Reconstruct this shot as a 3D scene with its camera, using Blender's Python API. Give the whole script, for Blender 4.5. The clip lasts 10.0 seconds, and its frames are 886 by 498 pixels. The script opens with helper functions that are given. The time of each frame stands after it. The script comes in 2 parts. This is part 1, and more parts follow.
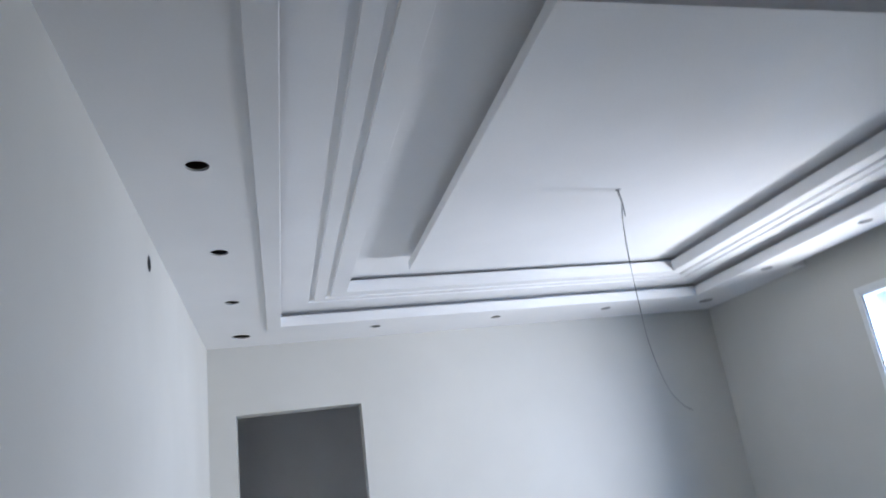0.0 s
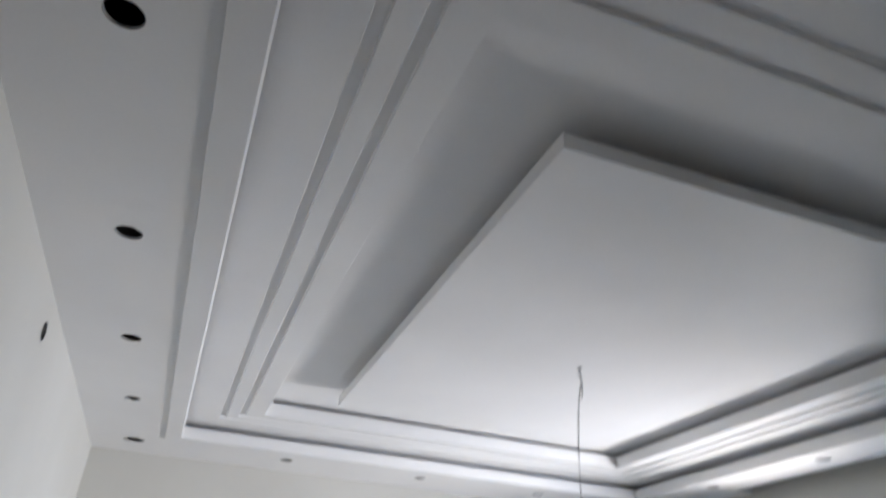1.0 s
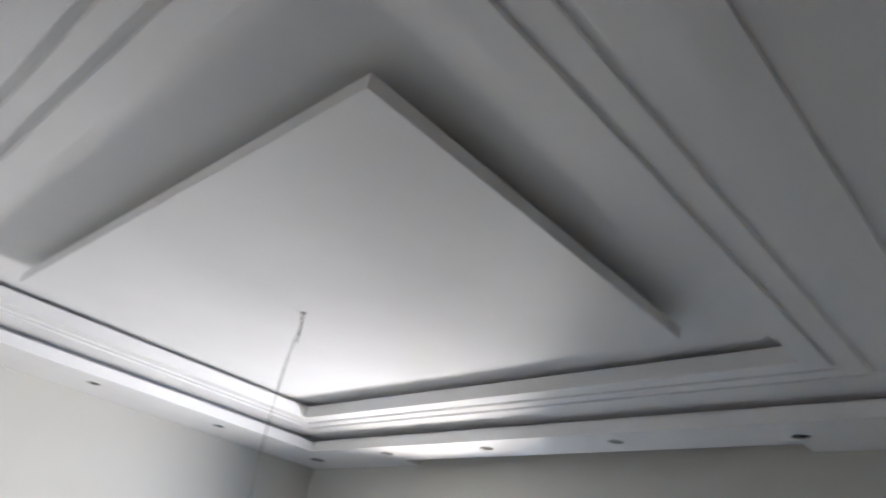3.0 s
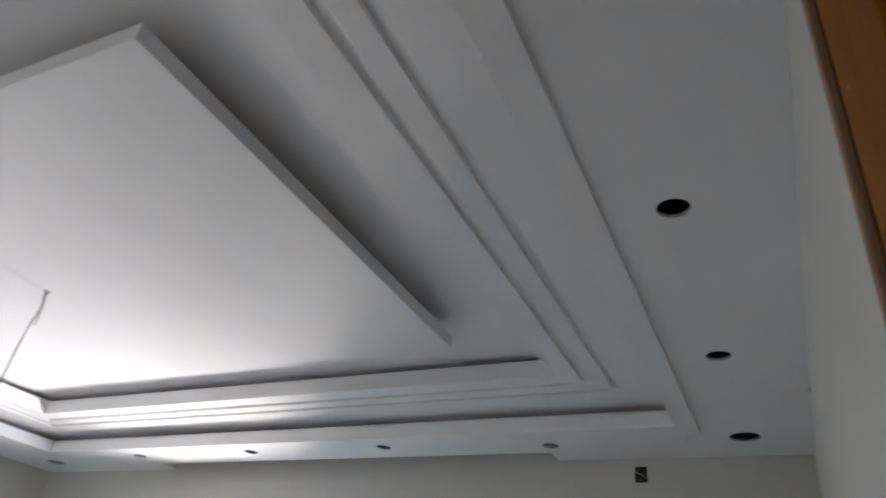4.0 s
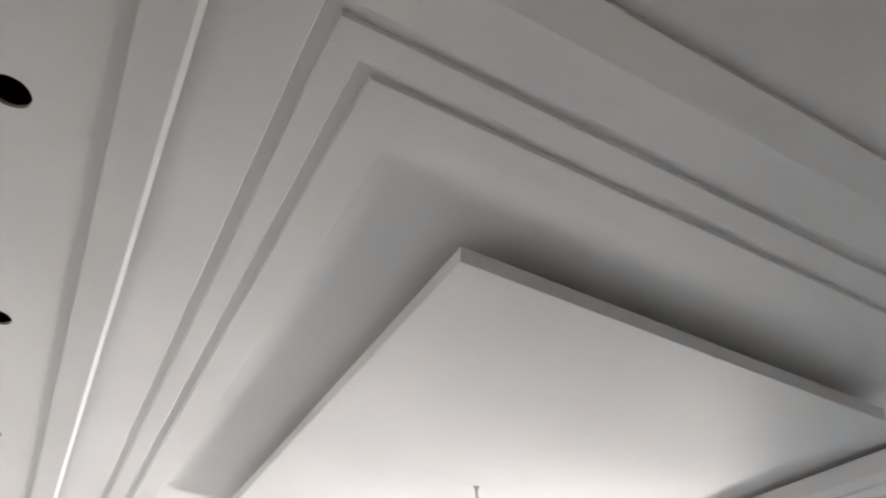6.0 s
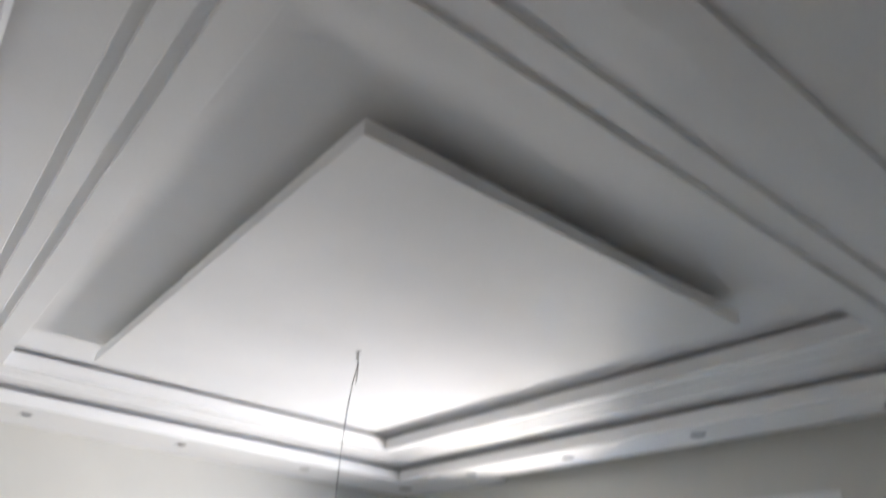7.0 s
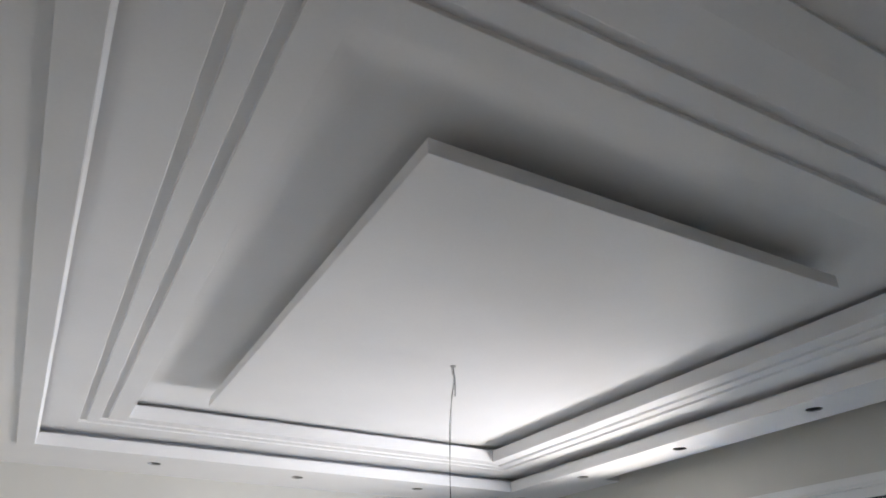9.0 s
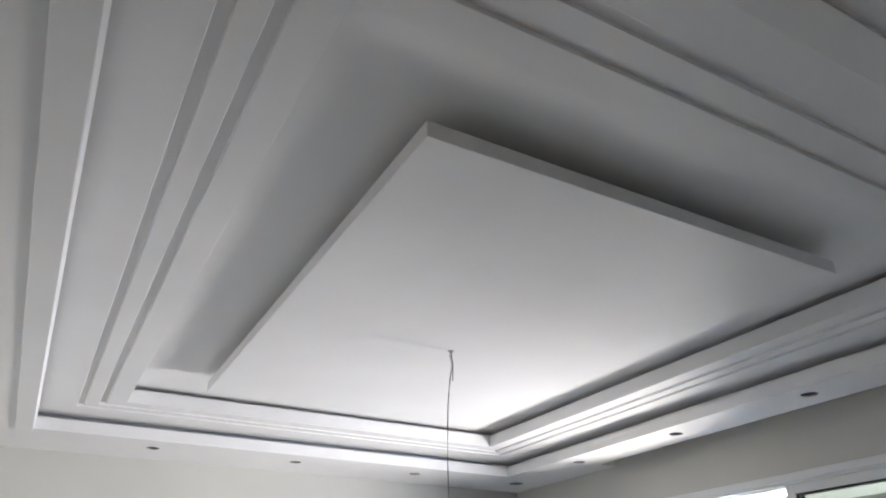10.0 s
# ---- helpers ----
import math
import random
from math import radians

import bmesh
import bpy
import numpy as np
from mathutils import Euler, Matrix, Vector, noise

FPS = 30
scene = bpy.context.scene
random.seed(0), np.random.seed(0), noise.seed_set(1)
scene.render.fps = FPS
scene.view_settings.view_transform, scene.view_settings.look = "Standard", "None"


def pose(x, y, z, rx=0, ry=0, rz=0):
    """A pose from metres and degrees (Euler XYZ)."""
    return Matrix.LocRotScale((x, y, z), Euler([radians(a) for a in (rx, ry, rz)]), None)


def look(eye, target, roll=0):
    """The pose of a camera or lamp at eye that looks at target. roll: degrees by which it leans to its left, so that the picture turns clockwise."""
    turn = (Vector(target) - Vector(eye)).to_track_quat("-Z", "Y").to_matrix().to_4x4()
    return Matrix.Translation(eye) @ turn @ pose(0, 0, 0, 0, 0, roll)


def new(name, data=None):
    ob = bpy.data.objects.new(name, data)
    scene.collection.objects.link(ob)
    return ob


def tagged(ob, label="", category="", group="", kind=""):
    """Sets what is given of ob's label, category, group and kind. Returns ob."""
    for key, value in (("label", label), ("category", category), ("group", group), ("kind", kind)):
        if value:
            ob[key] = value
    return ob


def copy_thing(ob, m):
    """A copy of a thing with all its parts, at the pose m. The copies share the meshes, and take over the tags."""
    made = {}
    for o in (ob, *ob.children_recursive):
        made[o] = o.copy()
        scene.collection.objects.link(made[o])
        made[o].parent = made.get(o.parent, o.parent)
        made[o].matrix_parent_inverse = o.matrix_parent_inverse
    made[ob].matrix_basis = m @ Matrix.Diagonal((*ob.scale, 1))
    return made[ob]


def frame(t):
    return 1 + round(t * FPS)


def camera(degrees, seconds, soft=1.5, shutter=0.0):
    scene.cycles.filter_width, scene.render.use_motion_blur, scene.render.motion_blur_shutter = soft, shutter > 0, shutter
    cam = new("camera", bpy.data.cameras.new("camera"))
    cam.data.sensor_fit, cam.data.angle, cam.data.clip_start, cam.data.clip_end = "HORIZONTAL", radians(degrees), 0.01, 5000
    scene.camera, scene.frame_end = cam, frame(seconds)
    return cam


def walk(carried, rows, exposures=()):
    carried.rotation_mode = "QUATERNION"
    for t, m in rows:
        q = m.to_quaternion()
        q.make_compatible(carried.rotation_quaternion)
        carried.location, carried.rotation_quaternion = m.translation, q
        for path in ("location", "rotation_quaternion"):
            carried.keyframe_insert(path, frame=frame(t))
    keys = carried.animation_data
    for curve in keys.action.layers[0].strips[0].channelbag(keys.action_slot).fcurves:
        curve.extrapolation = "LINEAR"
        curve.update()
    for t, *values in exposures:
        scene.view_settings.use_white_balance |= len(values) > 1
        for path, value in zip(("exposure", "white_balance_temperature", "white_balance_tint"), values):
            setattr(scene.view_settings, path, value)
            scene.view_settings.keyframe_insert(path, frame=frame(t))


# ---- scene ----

# ---- camera and walk ----
cam = camera(65.0, 10.0, soft=1.8, shutter=0.5)
PATH = [
    (0, (-0.903, -1.643, 1.47), (-0.418, 0.195, 2.091), -7.7),
    (0.2, (-0.89, -1.578, 1.473), (-0.407, 0.239, 2.155), -4.7),
    (0.5, (-0.87, -1.456, 1.505), (-0.411, 0.278, 2.389), 1.9),
    (0.7, (-0.852, -1.427, 1.537), (-0.31, 0.261, 2.462), 1.7),
    (1, (-0.827, -1.367, 1.549), (-0.254, 0.266, 2.552), 3.4),
    (1.2, (-0.845, -1.365, 1.578), (-0.299, 0.214, 2.678), 7.5),
    (1.5, (-0.858, -1.342, 1.587), (-0.229, 0.261, 2.603), 9.7),
    (1.7, (-0.857, -1.332, 1.577), (-0.215, 0.345, 2.457), 8.2),
    (1.8, (-0.862, -1.321, 1.566), (-0.175, 0.356, 2.412), 7.8),
    (2, (-0.869, -1.301, 1.546), (-0.059, 0.323, 2.387), 7.8),
    (2.2, (-0.839, -1.284, 1.552), (0.044, 0.278, 2.435), 8.5),
    (2.5, (-0.835, -1.277, 1.57), (0.188, 0.187, 2.47), 8.6),
    (2.8, (-0.815, -1.264, 1.57), (0.317, 0.108, 2.483), 9.2),
    (3, (-0.804, -1.261, 1.571), (0.401, 0.021, 2.522), 9.9),
    (3.2, (-0.787, -1.268, 1.554), (0.488, -0.073, 2.528), 10.4),
    (4.3, (-0.649, -1.292, 1.585), (0.879, -0.538, 2.633), 5.5),
    (4.5, (-0.627, -1.35, 1.587), (0.716, -0.368, 2.697), 5.7),
    (4.8, (-0.682, -1.39, 1.562), (0.26, -0.068, 2.73), 5.2),
    (5, (-0.68, -1.407, 1.559), (0.075, -0.001, 2.765), 4.3),
    (5.2, (-0.694, -1.398, 1.552), (-0.087, 0.024, 2.821), 3.3),
    (6.3, (-0.758, -1.387, 1.602), (0.044, -0.049, 2.854), 4.0),
    (6.5, (-0.768, -1.368, 1.627), (0.17, -0.043, 2.795), 5.2),
    (6.7, (-0.735, -1.357, 1.639), (0.246, -0.009, 2.743), 6.1),
    (6.85, (-0.736, -1.362, 1.634), (0.278, -0.005, 2.692), 5.5),
    (7, (-0.726, -1.37, 1.635), (0.326, 0.036, 2.593), 3.8),
    (7.1, (-0.726, -1.368, 1.614), (0.332, 0.071, 2.515), 2.3),
    (7.3, (-0.721, -1.373, 1.587), (0.227, 0.132, 2.502), 0.6),
    (7.5, (-0.731, -1.385, 1.597), (0.168, 0.135, 2.537), -1.0),
    (8, (-0.737, -1.408, 1.584), (0.137, 0.12, 2.533), -1.7),
    (8.5, (-0.748, -1.419, 1.586), (0.061, 0.145, 2.534), 0.1),
    (9, (-0.745, -1.411, 1.59), (0.105, 0.105, 2.579), -0.6),
    (9.5, (-0.746, -1.405, 1.592), (0.104, 0.119, 2.57), -0.5),
    (10, (-0.746, -1.403, 1.579), (0.119, 0.124, 2.537), -0.6),
]
EXPOSURES = [(0.0, 0.09, 5700, 9), (0.5, -0.05, 6000, 9.5), (1.0, 0.0, 6330, 10), (2.0, 0.06, 6400, 10), (3.2, 0.10, 6510, 10), (4.3, 0.48, 6620, 11),
             (4.5, 0.60, 6760, 11), (5.0, 0.54, 6940, 11), (6.5, 0.66, 6850, 11), (7.0, 0.33, 6620, 10), (8.0, 0.02, 6550, 10), (9.0, 0.07, 6550, 10), (10.0, 0.14, 6550, 10)]
walk(cam, [(t, look(eye, target, roll)) for t, eye, target, roll in PATH], EXPOSURES)

# ---- the plan, in metres ----
XW, XE, YS, YN = -1.437, 3.24, -1.40, 4.255      # inner faces of the walls
Z_SOFFIT, Z_TRAY, Z_TOP = 2.70, 2.82, 2.94       # the three ceiling levels
LIP, TRAY_LIP = 2.776, 2.905                     # tops of the two upstands
A = (-0.846, -0.817, 2.715, 3.630)               # soffit opening
D = (-0.376, -0.345, 2.275, 3.215)               # tray opening
P = (0.0, 0.0, 1.866, 2.742)                     # hanging panel
POCKET = (3.083, -0.082, 2.885)                  # curtain pocket: edge, from, to
WIN = (0.345, 2.475, 0.95, 2.365)                  # window opening: y from, to, z from, to

# ---- world and light ----
world = bpy.data.worlds.new("sky")
scene.world = world
world.use_nodes = True
wn = world.node_tree
wn.nodes.clear()
sky = wn.nodes.new("ShaderNodeTexSky")
sky.sky_type = "NISHITA"
sky.sun_disc = False
sky.sun_elevation, sky.sun_rotation = radians(48), radians(250)
bg = wn.nodes.new("ShaderNodeBackground")
bg.inputs["Strength"].default_value = 0.15
wout = wn.nodes.new("ShaderNodeOutputWorld")
wn.links.new(sky.outputs[0], bg.inputs[0])
wn.links.new(bg.outputs[0], wout.inputs[0])

sun_data = bpy.data.lights.new("sun", "SUN")
sun_data.energy, sun_data.angle, sun_data.color = 5.0, radians(0.5), (1.0, 0.95, 0.88)
sun = new("sun", sun_data)
sun.matrix_world = look((-14, -6, 20), (6, 2, 0))


def daylight(name, width, height, energy, colour, spread, eye, target):
    """Daylight from one side, through the window."""
    lamp = bpy.data.lights.new(name, "AREA")
    lamp.shape, lamp.size, lamp.size_y = "RECTANGLE", width, height
    lamp.energy, lamp.color, lamp.spread = energy, colour, radians(spread)
    new(name, lamp).matrix_world = look(eye, target)


# the sunlit yard throws a warm light up to the ceiling; the sky's blue light falls in through the open half of the window
daylight("yard_light", 0.62, 0.72, 86, (1.0, 0.94, 0.885), 124, (3.70, 1.79, 1.32), (2.70, 2.19, 1.38))
daylight("sky_light", 0.96, 0.55, 31, (0.28, 0.67, 1.38), 140, (3.66, 1.94, 2.02), (2.66, 2.44, 1.34))


# ---- materials ----
def shader(name, rough=0.6, metal=0.0):
    m = bpy.data.materials.new(name)
    m.use_nodes = True
    b = m.node_tree.nodes["Principled BSDF"]
    b.inputs["Roughness"].default_value, b.inputs["Metallic"].default_value = rough, metal
    return m, m.node_tree, b


def noise_node(nt, scale, detail=4.0, stretch=(1, 1, 1)):
    tc, mp = nt.nodes.new("ShaderNodeTexCoord"), nt.nodes.new("ShaderNodeMapping")
    mp.inputs["Scale"].default_value = stretch
    n = nt.nodes.new("ShaderNodeTexNoise")
    n.inputs["Scale"].default_value, n.inputs["Detail"].default_value = scale, detail
    nt.links.new(tc.outputs["Object"], mp.inputs[0])
    nt.links.new(mp.outputs[0], n.inputs["Vector"])
    return n


def mottled(name, dark, light, scale, rough=0.6, bump=0.0, bump_scale=60.0, metal=0.0, stretch=(1, 1, 1), fine=None, distance=0.002):
    """A surface whose colour wanders between two tones, with a fine relief and a second, finer tone."""
    m, nt, b = shader(name, rough, metal)
    n = noise_node(nt, scale, 5.0, stretch)
    ramp = nt.nodes.new("ShaderNodeValToRGB")
    ramp.color_ramp.elements[0].position, ramp.color_ramp.elements[1].position = 0.32, 0.68
    ramp.color_ramp.elements[0].color, ramp.color_ramp.elements[1].color = (*dark, 1), (*light, 1)
    nt.links.new(n.outputs["Fac"], ramp.inputs[0])
    colour = ramp.outputs[0]
    n2 = noise_node(nt, bump_scale, 3.0, stretch)
    if fine:
        mix = nt.nodes.new("ShaderNodeMix")
        mix.data_type, mix.blend_type = "RGBA", "MULTIPLY"
        r2 = nt.nodes.new("ShaderNodeValToRGB")
        r2.color_ramp.elements[0].position, r2.color_ramp.elements[1].position = 0.35, 0.65
        r2.color_ramp.elements[0].color = (fine, fine, fine, 1)
        nt.links.new(n2.outputs["Fac"], r2.inputs[0])
        mix.inputs["Factor"].default_value = 1.0
        nt.links.new(colour, mix.inputs["A"])
        nt.links.new(r2.outputs[0], mix.inputs["B"])
        colour = mix.outputs["Result"]
    nt.links.new(colour, b.inputs["Base Color"])
    if bump:
        bp = nt.nodes.new("ShaderNodeBump")
        bp.inputs["Strength"].default_value, bp.inputs["Distance"].default_value = bump, distance
        nt.links.new(n2.outputs["Fac"], bp.inputs["Height"])
        nt.links.new(bp.outputs[0], b.inputs["Normal"])
    return m


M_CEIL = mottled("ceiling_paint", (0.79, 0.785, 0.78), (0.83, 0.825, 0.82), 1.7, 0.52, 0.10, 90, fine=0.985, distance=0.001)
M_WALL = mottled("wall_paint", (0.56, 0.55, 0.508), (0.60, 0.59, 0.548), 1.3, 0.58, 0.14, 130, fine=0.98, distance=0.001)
M_EDGE = mottled("cut_plasterboard", (0.38, 0.375, 0.37), (0.52, 0.51, 0.50), 40, 0.9, 0.5, 200)
M_FLOOR = mottled("floor_screed", (0.35, 0.34, 0.325), (0.42, 0.41, 0.395), 2.0, 0.7, 0.2, 80, fine=0.93)
M_HALL = mottled("hall_plaster", (0.36, 0.37, 0.35), (0.44, 0.44, 0.42), 2.0, 0.8, 0.3, 60, fine=0.95)
M_RAW = mottled("raw_concrete", (0.20, 0.19, 0.18), (0.30, 0.29, 0.27), 4.0, 0.9, 0.5, 40, fine=0.9)
M_WOOD = mottled("varnished_wood", (0.20, 0.064, 0.008), (0.29, 0.105, 0.014), 3.0, 0.62, 0.08, 60, stretch=(3, 3, 0.5), fine=0.90)
# darker copy of the varnished wood: the sloping moulding's shade, put into colour
M_WOOD_SHADED = mottled("shaded_wood_moulding", (0.115, 0.048, 0.018), (0.165, 0.072, 0.028), 5.0, 0.65, 0.12, 80, stretch=(4, 4, 0.5), fine=0.88)
# worn bead, with the light caught along its edge put into the pale tone
M_WOOD_LIT = mottled("lit_worn_wood_bead", (0.40, 0.25, 0.155), (0.52, 0.35, 0.235), 6.0, 0.6, 0.15, 80, stretch=(6, 6, 0.8), fine=0.85)
for wood in (M_WOOD, M_WOOD_SHADED, M_WOOD_LIT):
    wood.node_tree.nodes["Principled BSDF"].inputs["Specular IOR Level"].default_value = 0.06
M_SMEAR = mottled("dried_plaster", (0.30, 0.19, 0.12), (0.42, 0.30, 0.22), 90, 0.9, 0.2, 300)
M_PVC = mottled("white_frame", (0.72, 0.73, 0.72), (0.78, 0.78, 0.77), 3.0, 0.35, 0.03, 120, fine=0.98)
M_RUBBER = mottled("black_gasket", (0.02, 0.02, 0.02), (0.035, 0.035, 0.035), 20, 0.7, 0.1, 100)
M_WIRE = mottled("grey_flex", (0.19, 0.185, 0.18), (0.29, 0.28, 0.27), 30, 0.45, 0.05, 200)
M_BOX_AND_SHADE = mottled("black_box_and_slot_shade", (0.02, 0.02, 0.02), (0.05, 0.048, 0.045), 30, 0.6, 0.1, 150)
M_BOX_AND_SHADE.node_tree.nodes["Principled BSDF"].inputs["Specular IOR Level"].default_value = 0.05
M_CABLE = mottled("pale_cable_end", (0.45, 0.40, 0.34), (0.6, 0.55, 0.47), 40, 0.5, 0.05, 200)
M_RENDER = mottled("pale_facade_render", (0.55, 0.55, 0.50), (0.66, 0.65, 0.60), 0.8, 0.9, 0.4, 25, fine=0.92)
M_GROUND = mottled("paved_ground", (0.28, 0.26, 0.23), (0.38, 0.36, 0.32), 0.5, 0.9, 0.4, 12, fine=0.85)


def glass_material():
    m, nt, b = shader("window_glass", 0.02)
    b.inputs["Base Color"].default_value = (0.80, 0.86, 0.84, 1)
    b.inputs["Transmission Weight"].default_value, b.inputs["IOR"].default_value = 1.0, 1.45
    return m


M_GLASS = glass_material()


# ---- mesh helpers ----
def link_mesh(name, bm, material, parent=None, label=""):
    me = bpy.data.meshes.new(name)
    bmesh.ops.recalc_face_normals(bm, faces=bm.faces)
    bm.to_mesh(me)
    bm.free()
    me.materials.append(material)
    ob = new(name, me)
    if parent:
        ob.parent = parent
    if label:
        ob["label"] = label
    return ob


def part(name, bm, material, parent, label=""):
    return link_mesh(name, bm, material, parent, label)


def empty(name, at=(0, 0, 0)):
    ob = new(name)
    ob.location = at
    return ob


def add_box(bm, x0, y0, z0, x1, y1, z1, bevel=0.0):
    r = bmesh.ops.create_cube(bm, size=1.0)
    m = Matrix.Translation(((x0 + x1) / 2, (y0 + y1) / 2, (z0 + z1) / 2)) @ Matrix.Diagonal((x1 - x0, y1 - y0, z1 - z0, 1))
    bmesh.ops.transform(bm, matrix=m, verts=r["verts"])
    if bevel:
        edges = list({e for v in r["verts"] for e in v.link_edges})
        bmesh.ops.bevel(bm, geom=edges, offset=bevel, segments=2, affect="EDGES", profile=0.5)
    return bm


def box(x0, y0, z0, x1, y1, z1, bevel=0.0):
    return add_box(bmesh.new(), x0, y0, z0, x1, y1, z1, bevel)


def grow(r, d):
    return (r[0] - d, r[1] - d, r[2] + d, r[3] + d)


def between(r, q, s):
    return tuple(a + (b - a) * s for a, b in zip(r, q))


def ring(r, z, n=36, wave=0.0, seed=0.0):
    """A closed rectangle of points, each side cut n times, with a slightly hand-made line."""
    x0, y0, x1, y1 = r
    pts = []
    for (ax, ay), (bx, by), (nx, ny) in (((x0, y0), (x1, y0), (0, 1)), ((x1, y0), (x1, y1), (1, 0)), ((x1, y1), (x0, y1), (0, 1)), ((x0, y1), (x0, y0), (1, 0))):
        for i in range(n):
            f = i / n
            px, py = ax + (bx - ax) * f, ay + (by - ay) * f
            w = wave * min(1, 6 * f, 6 * (1 - f)) * noise.noise((px * 2.6 + seed, py * 2.6, seed * 3.1)) if wave else 0
            pts.append((px + nx * w, py + ny * w, z))
    return pts


def sweep(loops, wave=0.0):
    """A sheet through closed rectangles (rect, z), one after another."""
    bm = bmesh.new()
    last = None
    for k, (r, z) in enumerate(loops):
        row = [bm.verts.new(p) for p in ring(r, z, wave=wave, seed=k // 2 * 1.7)]
        if last:
            for i in range(len(row)):
                j = (i + 1) % len(row)
                bm.faces.new((last[i], last[j], row[j], row[i]))
        last = row
    return bm


def structure(ob, label, category):
    return tagged(ob, label, category, kind="structure")


def wall_with_opening(name, axis, inner, outer, a0, a1, z1, opening, material, label):
    """A wall across x ('x') or y ('y') from its inner to its outer face, with one opening (a from, to, z from, to)."""
    bm = bmesh.new()
    lo, hi = min(inner, outer), max(inner, outer)
    b0, b1, c0, c1 = opening

    def piece(u0, u1, w0, w1):
        if u1 - u0 > 1e-4 and w1 - w0 > 1e-4:
            if axis == "x":
                add_box(bm, lo, u0, w0, hi, u1, w1)
            else:
                add_box(bm, u0, lo, w0, u1, hi, w1)
    piece(a0, b0, 0, z1)
    piece(b1, a1, 0, z1)
    piece(b0, b1, 0, c0)
    piece(b0, b1, c1, z1)
    bmesh.ops.remove_doubles(bm, verts=bm.verts, dist=1e-5)
    return structure(link_mesh(name, bm, material), label, "wall")


# ---- setting ----
SLAB = 3.06
T = 0.22
structure(link_mesh("floor", box(XW - T, YS - 3.2, -0.12, XE + 0.25, YN + 3.2, 0.0), M_FLOOR), "plain grey cement screed floor of the unfurnished room", "floor")
structure(link_mesh("slab", box(XW - T, YS - 3.2, SLAB, XE + 0.25, YN + 3.2, SLAB + 0.2), M_RAW), "raw concrete slab above the plasterboard ceiling", "ceiling")
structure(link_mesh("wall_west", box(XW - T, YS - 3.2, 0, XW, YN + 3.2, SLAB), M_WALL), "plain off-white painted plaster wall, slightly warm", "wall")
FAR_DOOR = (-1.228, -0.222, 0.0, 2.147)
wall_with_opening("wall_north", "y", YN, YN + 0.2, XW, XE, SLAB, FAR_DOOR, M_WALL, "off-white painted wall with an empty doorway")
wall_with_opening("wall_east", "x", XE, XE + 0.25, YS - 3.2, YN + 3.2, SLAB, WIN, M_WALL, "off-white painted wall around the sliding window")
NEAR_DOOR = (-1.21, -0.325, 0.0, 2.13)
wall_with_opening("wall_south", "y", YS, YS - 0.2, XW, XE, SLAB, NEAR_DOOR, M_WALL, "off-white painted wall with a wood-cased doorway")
# next room has no lamp: whiter wall and ceiling replace its missing light
structure(link_mesh("hall_wall_north", box(XW, YN + 1.5, 0, XE, YN + 1.7, SLAB), M_CEIL), "plaster wall of the unlit next room, whitened to make up for its missing light", "wall")
structure(link_mesh("hall_wall_south", box(XW, YS - 3.2, 0, XE, YS - 3.0, SLAB), M_HALL), "grey plaster wall of the hall behind the doorway", "wall")
structure(link_mesh("hall_ceiling_north", box(XW, YN + 0.2, 2.6, XE, YN + 1.5, 2.7), M_CEIL), "plaster ceiling of the unlit next room, whitened to make up for its missing light", "ceiling")

# ---- ceiling ----
HOLE_R = 0.045
SPOTS = [(-1.150, y, HOLE_R) for y in (-0.13, 0.868, 1.871, 2.852)]
SPOTS += [(x, 3.868, HOLE_R) for x in (-0.101, 0.928, 1.949)]
SPOTS += [(2.881, y, HOLE_R) for y in (2.892, 1.888, 0.891)] + [(2.957, -0.117, HOLE_R)]
SPOTS += [(x, -1.10, HOLE_R) for x in (-0.10, 0.912, 1.918)]
SPOTS += [(-1.147, 3.868, 0.070), (2.963, 3.872, 0.062), (2.918, -1.106, 0.072), (-1.150, -1.10, 0.070)]   # wider cuts in the corners


def soffit_mesh():
    bm = bmesh.new()
    px, p0, p1 = POCKET
    outer = [(XW, YS), (XE, YS), (XE, p0), (px, p0), (px, p1), (XE, p1), (XE, YN), (XW, YN)]
    loops = [outer, [p[:2] for p in ring(A, 0, n=36, wave=0.0022, seed=0)]]
    for x, y, r in SPOTS:
        loops.append([(x + r * math.cos(a * math.tau / 28), y + r * math.sin(a * math.tau / 28)) for a in range(28)])
    edges = []
    for lp in loops:
        vs = [bm.verts.new((x, y, Z_SOFFIT)) for x, y in lp]
        edges += [bm.edges.new((vs[i], vs[(i + 1) % len(vs)])) for i in range(len(vs))]
    bmesh.ops.triangle_fill(bm, edges=edges, use_beauty=True, use_dissolve=False, normal=(0, 0, -1))
    # edge of the curtain pocket, up to the slab
    for (ax, ay), (bx, by) in (((XE, p0), (px, p0)), ((px, p0), (px, p1)), ((px, p1), (XE, p1))):
        bm.faces.new([bm.verts.new(v) for v in ((ax, ay, Z_SOFFIT), (bx, by, Z_SOFFIT), (bx, by, SLAB), (ax, ay, SLAB))])
    return bm


structure(link_mesh("ceiling_soffit", soffit_mesh(), M_CEIL), "white painted plasterboard soffit with round spotlight cut-outs", "ceiling")
structure(link_mesh("ceiling_upstand", sweep([(A, Z_SOFFIT), (grow(A, -0.005), LIP), (grow(A, 0.012), LIP), (grow(A, 0.012), 2.713), (grow(A, 0.10), 2.713), (grow(A, 0.10), Z_TRAY)], 0.0022), M_CEIL),
          "white upstand with a dark light trough behind it", "ceiling")


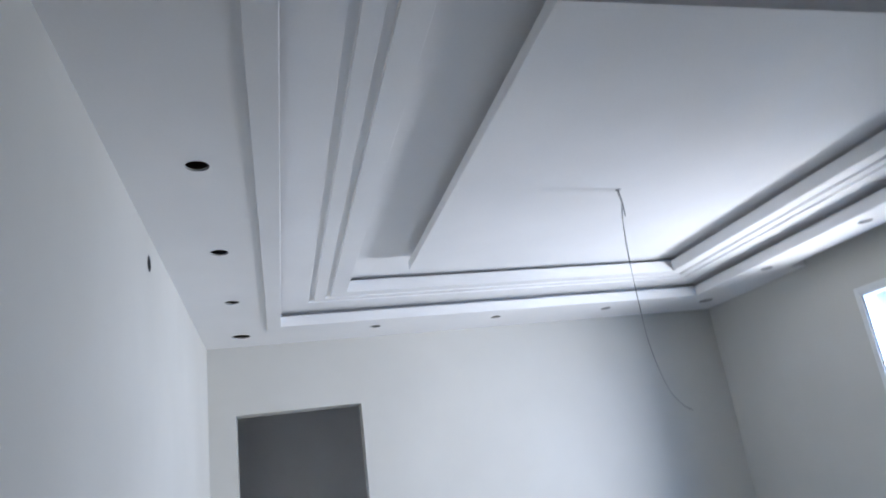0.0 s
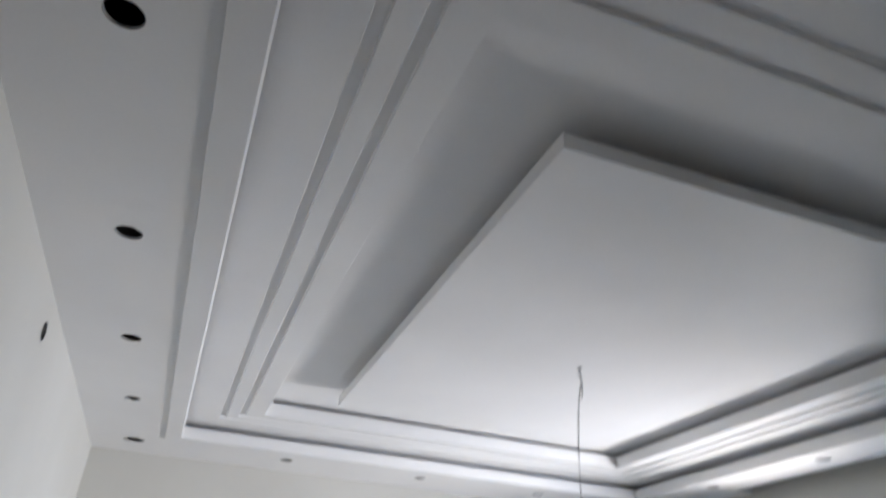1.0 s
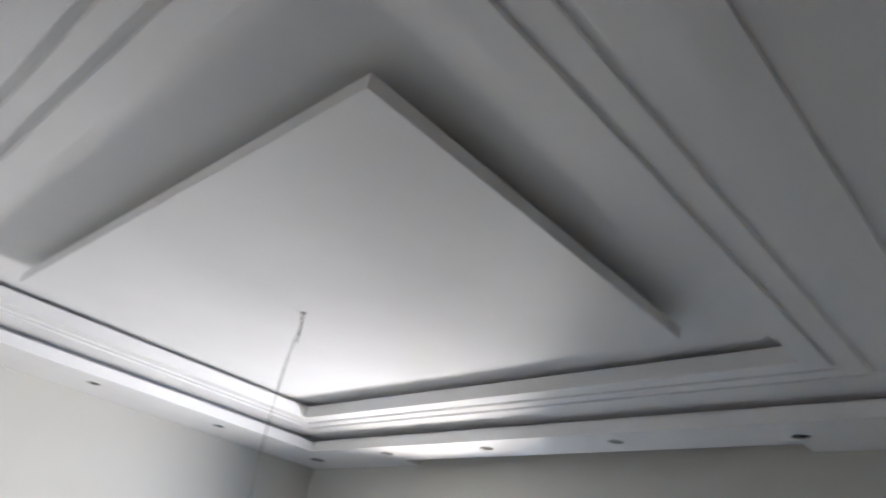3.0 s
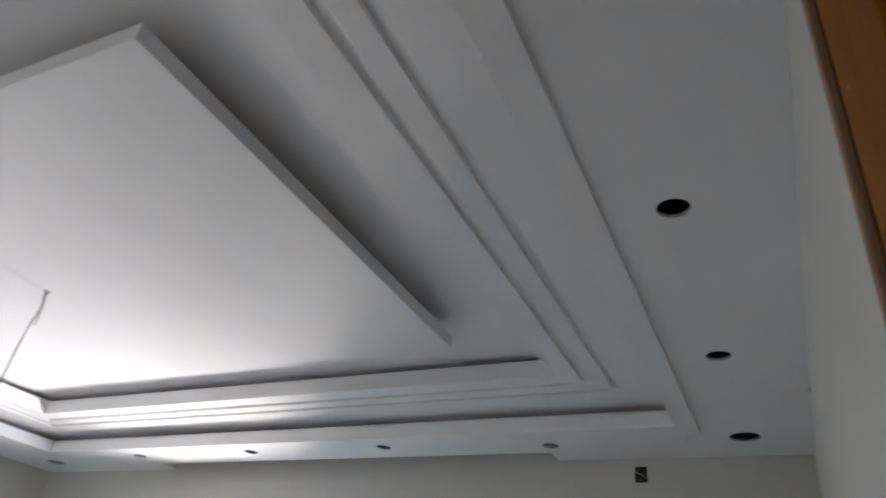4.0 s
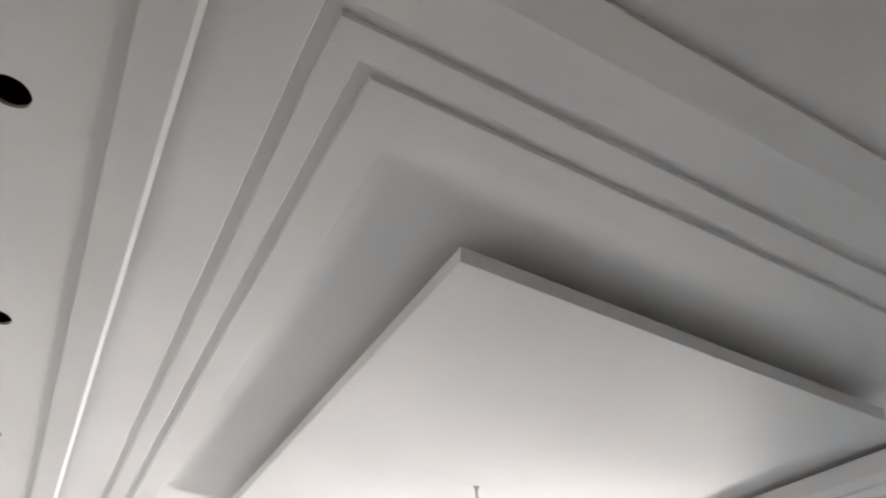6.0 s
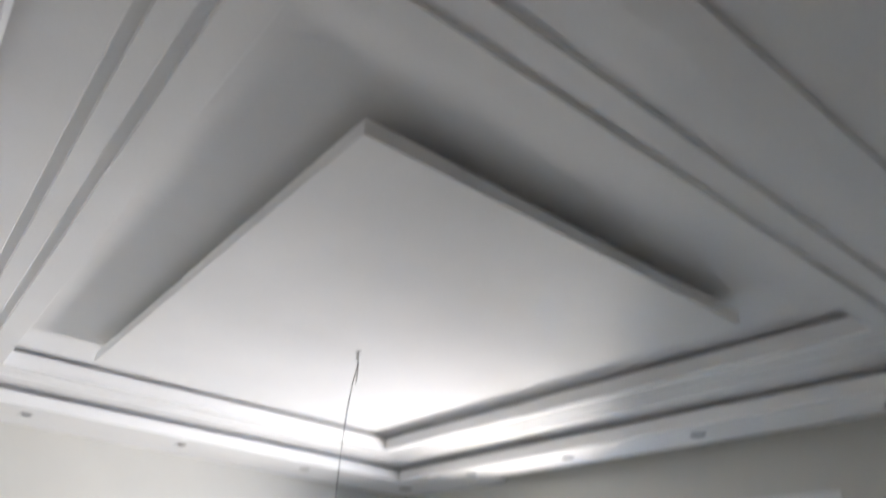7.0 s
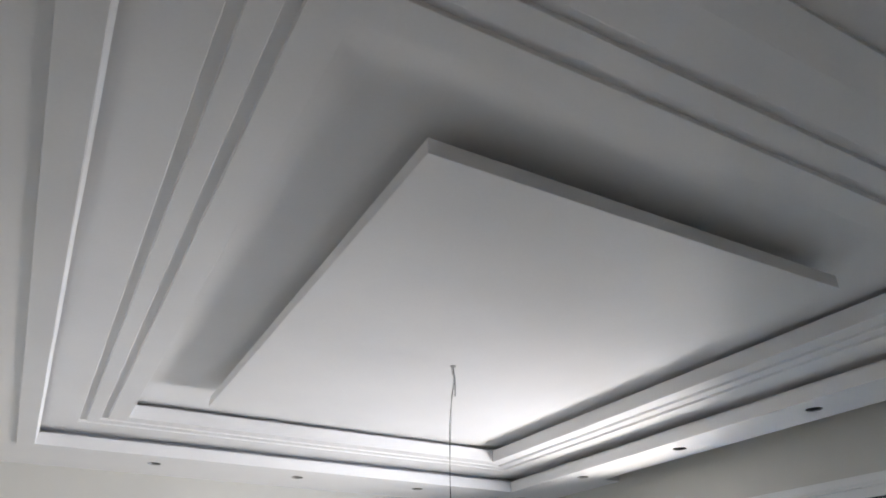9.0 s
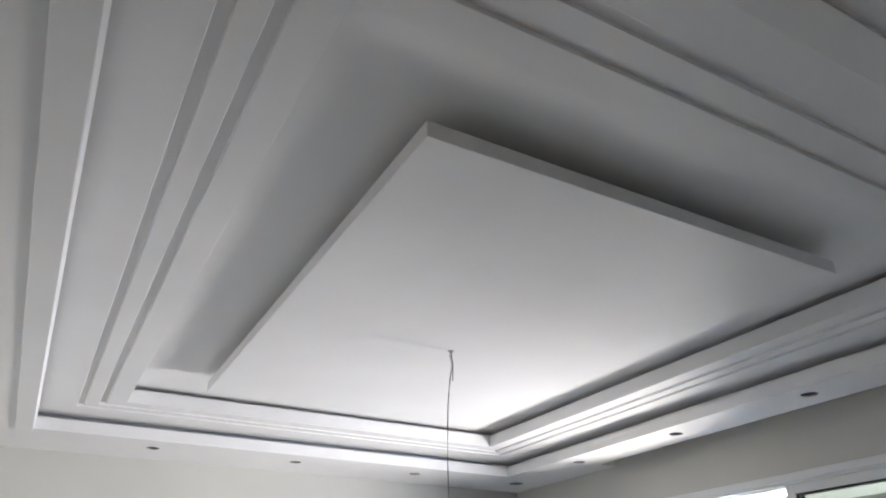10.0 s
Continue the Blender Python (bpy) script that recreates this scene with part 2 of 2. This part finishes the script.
def tray_loops():
    loops = [(grow(A, 0.10), Z_TRAY)]
    for s0, s1 in ((0.563, 0.476), (0.319, 0.232)):      # two shallow grooves run round the tray
        ro, ri = between(D, A, s0), between(D, A, s1)
        loops += [(grow(ro, 0.0015), Z_TRAY), (ro, Z_TRAY + 0.0015), (grow(ro, -0.002), Z_TRAY + 0.015),
                  (grow(ri, 0.002), Z_TRAY + 0.015), (ri, Z_TRAY + 0.0015), (grow(ri, -0.0015), Z_TRAY)]
    loops += [(grow(D, 0.0008), Z_TRAY), (D, Z_TRAY + 0.0008), (grow(D, 0.0005), TRAY_LIP), (grow(D, 0.015), TRAY_LIP), (grow(D, 0.018), 2.840), (grow(D, 0.085), 2.840), (grow(D, 0.085), Z_TOP)]
    return loops


structure(link_mesh("ceiling_tray", sweep(tray_loops(), 0.0018), M_CEIL), "white tray ceiling band with two grooves and an upstand", "ceiling")
g = grow(D, 0.085)
structure(link_mesh("ceiling_recess", box(g[0], g[1], Z_TOP, g[2], g[3], Z_TOP + 0.013), M_CEIL), "recessed white plasterboard ceiling behind the hanging panel", "ceiling")
bm = box(P[0], P[1], 2.815, P[2], P[3], 2.873, 0.0025)
add_box(bm, P[0] + 0.22, P[1] + 0.22, 2.872, P[2] - 0.22, P[3] - 0.22, Z_TOP + 0.002)
structure(link_mesh("ceiling_panel", bm, M_CEIL), "flat white rectangular panel hung below the ceiling with a shadow gap", "ceiling")
# thin edge boards under the soffit on two sides
bm = box(A[0] - 0.098, A[1] - 0.098, Z_SOFFIT - 0.012, A[0] - 0.001, A[3] + 0.035, Z_SOFFIT + 0.001, 0.0015)
add_box(bm, A[0] - 0.001, A[1] - 0.098, Z_SOFFIT - 0.012, A[2] + 0.07, A[1] - 0.001, Z_SOFFIT + 0.001, 0.0015)
structure(link_mesh("trim", bm, M_CEIL), "thin white edge board under the soffit's inner rim", "trim")


# ---- things ----
def spotlight_cutout():
    bm = bmesh.new()
    n, rows = 28, []
    rng = random.Random(5)
    torn = [0.0012 * math.sin(2.2 * i) + rng.uniform(-0.0012, 0.0008) for i in range(n)]
    for r, z, rag in ((HOLE_R + 0.0005, 0.0, 0), (HOLE_R, -0.0004, 0), (HOLE_R - 0.0010, 0.0, 0.2), (HOLE_R - 0.0012, 0.0050, 0.6), (HOLE_R - 0.0010, 0.0095, 1), (HOLE_R + 0.006, 0.0110, 0)):
        rows.append([bm.verts.new(((r + rag * torn[i]) * math.cos(i * math.tau / n), (r + rag * torn[i]) * math.sin(i * math.tau / n), z + rag * torn[i])) for i in range(n)])
    for p, q in zip(rows, rows[1:]):
        for i in range(n):
            bm.faces.new((p[i], p[(i + 1) % n], q[(i + 1) % n], q[i]))
    ob = link_mesh("spotlight_cutout", bm, M_EDGE)
    return tagged(ob, "empty round spotlight cut-out sawn in the white plasterboard soffit", "spotlight hole", "spotlight holes round the soffit")


first = spotlight_cutout()
first.location = (*SPOTS[0][:2], Z_SOFFIT)
for k, (x, y, r) in enumerate(SPOTS[1:]):
    ob = copy_thing(first, pose(x, y, Z_SOFFIT, 0, 0, 360 / 28 * k))
    if r > HOLE_R:
        ob.scale = (r / HOLE_R, r / HOLE_R, 1)
        tagged(ob, "wider empty round cut-out in the corner of the white soffit")


def tube(pts, r, n=8):
    """A round flex through points, smoothed."""
    pts = [Vector(p) for p in pts]
    fine = []
    for i in range(len(pts) - 1):
        p0, p1, p2, p3 = pts[max(i - 1, 0)], pts[i], pts[i + 1], pts[min(i + 2, len(pts) - 1)]
        for k in range(6):
            u = k / 6
            fine.append(0.5 * (2 * p1 + (p2 - p0) * u + (2 * p0 - 5 * p1 + 4 * p2 - p3) * u * u + (3 * p1 - p0 - 3 * p2 + p3) * u ** 3))
    fine.append(pts[-1])
    bm = bmesh.new()
    last = None
    for i, p in enumerate(fine):
        way = (fine[min(i + 1, len(fine) - 1)] - fine[max(i - 1, 0)]).normalized()
        side = way.cross(Vector((0.3, 1, 0.2))).normalized()
        up = way.cross(side)
        row = [bm.verts.new(p + side * r * math.cos(a * math.tau / n) + up * r * math.sin(a * math.tau / n)) for a in range(n)]
        if last:
            for k in range(n):
                bm.faces.new((last[k], last[(k + 1) % n], row[(k + 1) % n], row[k]))
        else:
            bm.faces.new(row)
        last = row
    bm.faces.new(last[::-1])
    for f in bm.faces:
        f.smooth = True
    return bm


HOOK = (0.935, 1.493)


def hanging_cable():
    thing = empty("hanging_cable", (HOOK[0], HOOK[1], 2.815))
    bm = bmesh.new()
    bmesh.ops.create_cone(bm, cap_ends=True, segments=20, radius1=0.013, radius2=0.016, depth=0.004, matrix=Matrix.Translation((0, 0, -0.002)))
    part("cable_hole_rim", bm, M_EDGE, thing, "small rough hole rim in the panel")
    line = ((0, 0, 0.01), (-0.004, 0, -0.03), (0.006, 0, -0.07), (-0.010, 0, -0.16), (-0.022, 0, -0.30), (-0.026, 0, -0.44), (-0.026, 0, -0.62),
            (-0.018, 0, -0.85), (0.025, 0, -1.05), (0.079, 0, -1.145), (0.137, 0, -1.187))
    for s in (-1, 1):
        pts = []
        for x, y, z in line:
            apart = 0.0042 if -0.35 < z < -0.02 else 0.0016
            pts.append((x + s * apart * math.cos(z * 11), y + s * apart * math.sin(z * 11 + 0.6), z))
        part("flex", tube(pts, 0.0015), M_WIRE, thing, "long thin grey twin flex hanging straight, its end curling up")
    part("cut_end", tube(((0.002, 0.001, 0.01), (0.004, 0.002, -0.03), (0.010, 0.002, -0.065), (0.010, 0.002, -0.11), (0.009, 0.002, -0.155)), 0.0028), M_WIRE, thing, "short doubled-back end of the flex")
    return tagged(thing, "thin grey twin flex hanging from the middle of the white panel", "cable")


hanging_cable()


def cable_outlet(name, m, w, h, label):
    """A slot hacked into a wall, its dark inside a flat black disc, with cable ends on it; it looks along +x of its
    own.
    """
    thing = empty(name)
    bm = bmesh.new()
    n = 20
    rim = [bm.verts.new((0.0015, (w / 2 + 0.004) * math.cos(a * math.tau / n) * (1 + 0.1 * math.sin(3 * a)), (h / 2 + 0.005) * math.sin(a * math.tau / n))) for a in range(n)]
    lip = [bm.verts.new((0.0015, w / 2 * math.cos(a * math.tau / n), h / 2 * math.sin(a * math.tau / n))) for a in range(n)]
    for a in range(n):
        bm.faces.new((rim[a], rim[(a + 1) % n], lip[(a + 1) % n], lip[a]))
    part("rim", bm, M_EDGE, thing, "chipped plaster rim")
    # no hole is cut: a flat black disc is the shade inside
    bm = bmesh.new()
    bm.faces.new([bm.verts.new((0.0010, w / 2 * math.cos(a * math.tau / n), h / 2 * math.sin(a * math.tau / n))) for a in range(n)])
    part("shade_disc", bm, M_BOX_AND_SHADE, thing, "flat black disc painted for the shade inside the wall slot")
    part("cable_end", tube(((-0.004, 0, h * 0.1), (0.004, 0.002, 0.0), (0.006, 0.001, -h * 0.2), (0.004, 0.0, -h * 0.35)), 0.0022), M_BOX_AND_SHADE, thing, "short black cable end")
    thing.matrix_basis = m
    return tagged(thing, label, "cable outlet")


cable_outlet("cable_outlet", pose(XW, 1.582, 2.563), 0.085, 0.076, "dark slot with a cable end in the off-white wall")
cable_outlet("cable_outlet", pose(2.26, YS, 2.676, 0, 0, 90), 0.050, 0.026, "small dark cable slot high in the wall by the corner")


def junction_box():
    thing = empty("junction_box", (XE, -0.543, 2.612))
    w, h = 0.033, 0.042
    bm = bmesh.new()
    for y0, z0, y1, z1 in ((-w, -h, w, -h + 0.004), (-w, h - 0.004, w, h), (-w, -h + 0.004, -w + 0.004, h - 0.004), (w - 0.004, -h + 0.004, w, h - 0.004)):
        add_box(bm, -0.005, y0, z0, 0.0, y1, z1, 0.0008)
    part("rim", bm, M_BOX_AND_SHADE, thing)
    part("back", box(-0.0015, -w + 0.004, -h + 0.004, -0.0003, w - 0.004, h - 0.004), M_BOX_AND_SHADE, thing)
    part("cable_end", tube(((-0.003, 0.032, 0.016), (-0.008, 0.014, 0.006), (-0.008, -0.008, -0.006), (-0.004, -0.029, -0.019)), 0.0019), M_CABLE, thing, "pale cable end across the box")
    part("cable_end", tube(((-0.002, 0.016, -0.028), (-0.006, 0.004, -0.031), (-0.005, -0.008, -0.029), (-0.002, -0.014, -0.024)), 0.0014), M_WIRE, thing, "grey cable end curled in the box")
    return tagged(thing, "open black electrical box with loose cable ends in the wall", "electrical box")


junction_box()

# ---- window ----
def frame_of(y0, y1, z0, z1, x0, x1, w, bevel=0.003):
    bm = bmesh.new()
    add_box(bm, x0, y0, z0, x1, y0 + w, z1, bevel)
    add_box(bm, x0, y1 - w, z0, x1, y1, z1, bevel)
    add_box(bm, x0 + 0.0005, y0 + w - 0.001, z0, x1 - 0.0005, y1 - w + 0.001, z0 + w, bevel)
    add_box(bm, x0 + 0.0005, y0 + w - 0.001, z1 - w, x1 - 0.0005, y1 - w + 0.001, z1, bevel)
    return bm


def sliding_window():
    y0, y1, z0, z1 = WIN
    thing = empty("window_1", (XE, (y0 + y1) / 2, z0))
    off = Matrix.Translation(-Vector(thing.location))

    def put(name, bm, material, parent=thing, label=""):
        bmesh.ops.transform(bm, matrix=off, verts=bm.verts)
        return part(name, bm, material, parent, label)
    put("window_frame", frame_of(y0 + 0.002, y1 - 0.002, z0 + 0.002, z1 - 0.002, XE - 0.004, XE + 0.11, 0.035), M_PVC)
    put("architrave", frame_of(y0 - 0.025, y1 + 0.025, z0 - 0.025, z1 + 0.025, XE - 0.014, XE - 0.005, 0.045), M_PVC)
    for k, (a, b, x) in enumerate(((y0 + 0.037, 1.437, XE + 0.012), (y0 + 0.12, 1.430, XE + 0.062))):
        sash = put("sash", frame_of(a, b, z0 + 0.037, z1 - 0.037, x, x + 0.036, 0.055), M_PVC, thing, "white sliding sash pushed aside")
        put("gasket", frame_of(a + 0.055, b - 0.055, z0 + 0.092, z1 - 0.092, x + 0.012, x + 0.022, 0.007, 0.0), M_RUBBER, sash, "black rubber gasket")
        pane = put("pane", box(x + 0.015, a + 0.057, z0 + 0.094, x + 0.019, b - 0.057, z1 - 0.094), M_GLASS, sash, "clear greenish glass")
        pane.visible_shadow = False
    return tagged(thing, "white sliding window with one half pushed open to daylight", "window", kind="structure")


sliding_window()

# ---- doorways ----
def near_door_casing():
    thing = empty("door_1", (NEAR_DOOR[0], YS, 0))
    x0, x1, z1 = NEAR_DOOR[0], NEAR_DOOR[1], NEAR_DOOR[3]
    off = Matrix.Translation(-Vector(thing.location))

    def put(name, bm, material, label=""):
        bmesh.ops.transform(bm, matrix=off, verts=bm.verts)
        return part(name, bm, material, thing, label)
    # the outer moulding, the flat board and the lining on the hinge side
    put("edge_bead", add_box(box(0.001, YS - 0.001, 0, 0.034, YS + 0.0150, z1 + 0.33, 0.005), 0.002, YS + 0.010, 0, 0.014, YS + 0.0195, z1 + 0.33, 0.004), M_WOOD_LIT, "worn outer bead, paled in colour for the light along its edge")
    put("outer_moulding", add_box(box(-0.087, YS - 0.001, 0, 0.0005, YS + 0.011, z1 + 0.33, 0.003), -0.038, YS + 0.010, 0, -0.008, YS + 0.0145, z1 + 0.33, 0.002), M_WOOD_SHADED, "stepped outer moulding, its shade put into a darker colour")
    put("flat_casing", box(-0.294, YS - 0.001, 0, -0.0875, YS + 0.020, z1 + 0.27, 0.004), M_WOOD, "wide varnished flat casing")
    put("inner_bead", box(-0.350, YS - 0.001, 0, -0.2985, YS + 0.014, z1 + 0.03, 0.004), M_WOOD, "narrow inner bead")
    for x, z, w in ((-0.220, 1.923, 0.008), (-0.135, 2.07, 0.005), (-0.20, 1.62, 0.006)):
        smear = bmesh.new()
        bmesh.ops.create_uvsphere(smear, u_segments=10, v_segments=6, radius=1, matrix=Matrix.Translation((x, YS + 0.020, z)) @ Matrix.Rotation(0.05, 4, "Y") @ Matrix.Diagonal((w * 0.75, 0.0006, w * 0.5, 1)))
        put("plaster_smear", smear, M_SMEAR, "small pale smear of plaster on the varnish")
    put("lining", box(x1, YS - 0.2, 0, x1 + 0.004, YS - 0.002, z1, 0.001), M_WOOD)
    put("outer_moulding", box(x0 - 0.20, YS - 0.001, 0, x0 - 0.165, YS + 0.014, z1 + 0.24, 0.004), M_WOOD_SHADED, "stepped outer moulding, its shade put into a darker colour")
    put("flat_casing", box(x0 - 0.164, YS - 0.001, 0, x0 - 0.002, YS + 0.020, z1 + 0.24, 0.003), M_WOOD, "wide varnished flat casing")
    put("lining", box(x0 - 0.004, YS - 0.2, 0, x0, YS - 0.002, z1, 0.001), M_WOOD)
    put("head_casing", box(x0 - 0.001, YS - 0.001, z1 + 0.031, -0.2945, YS + 0.019, z1 + 0.24, 0.003), M_WOOD, "wide varnished flat casing")
    return tagged(thing, "varnished orange-brown wooden door casing round the open doorway", "door casing", kind="structure")


near_door_casing()

# ---- outside ----
structure(link_mesh("ground", box(XE + 0.25, -300, -0.55, 400, 300, -0.5), M_GROUND), "pale paved yard outside the window", "ground")


def sky_backdrop():
    m = bpy.data.materials.new("bright_hazy_sky")
    m.use_nodes = True
    nt = m.node_tree
    nt.nodes.clear()
    e, o = nt.nodes.new("ShaderNodeEmission"), nt.nodes.new("ShaderNodeOutputMaterial")
    e.inputs["Color"].default_value, e.inputs["Strength"].default_value = (0.94, 0.97, 1.0, 1), 2.5
    nt.links.new(e.outputs[0], o.inputs[0])
    bm = bmesh.new()
    bm.faces.new([bm.verts.new(p) for p in ((70, 8, -0.4), (70, 110, -0.4), (70, 110, 60), (70, 8, 60))])
    return structure(link_mesh("backdrop", bm, m), "bright white hazy sky far beyond the yard", "sky")


sky_backdrop()


def neighbour_house():
    thing = empty("neighbouring_house", (9.0, -2.0, -0.5))
    off = Matrix.Translation(-Vector(thing.location))

    def put(name, bm, material, label=""):
        bmesh.ops.transform(bm, matrix=off, verts=bm.verts)
        return part(name, bm, material, thing, label)
    put("wall", box(9.0, -8.0, -0.5, 16.0, 5.35, 9.0), M_RENDER, "pale rendered wall")
    put("ledge", box(8.75, -8.0, 3.05, 9.0, 5.42, 3.22, 0.01), M_RENDER, "projecting floor ledge")
    put("downpipe", tube(((8.9, 3.3, -0.4), (8.9, 3.3, 3.0), (8.9, 3.3, 6.0), (8.9, 3.3, 8.9)), 0.05, 12), M_PVC, "pale downpipe")
    put("roof", box(8.8, -8.2, 9.0, 16.2, 5.55, 9.25, 0.02), M_RENDER, "flat roof edge")
    return tagged(thing, "pale rendered neighbouring house with a ledge", "house")


neighbour_house()
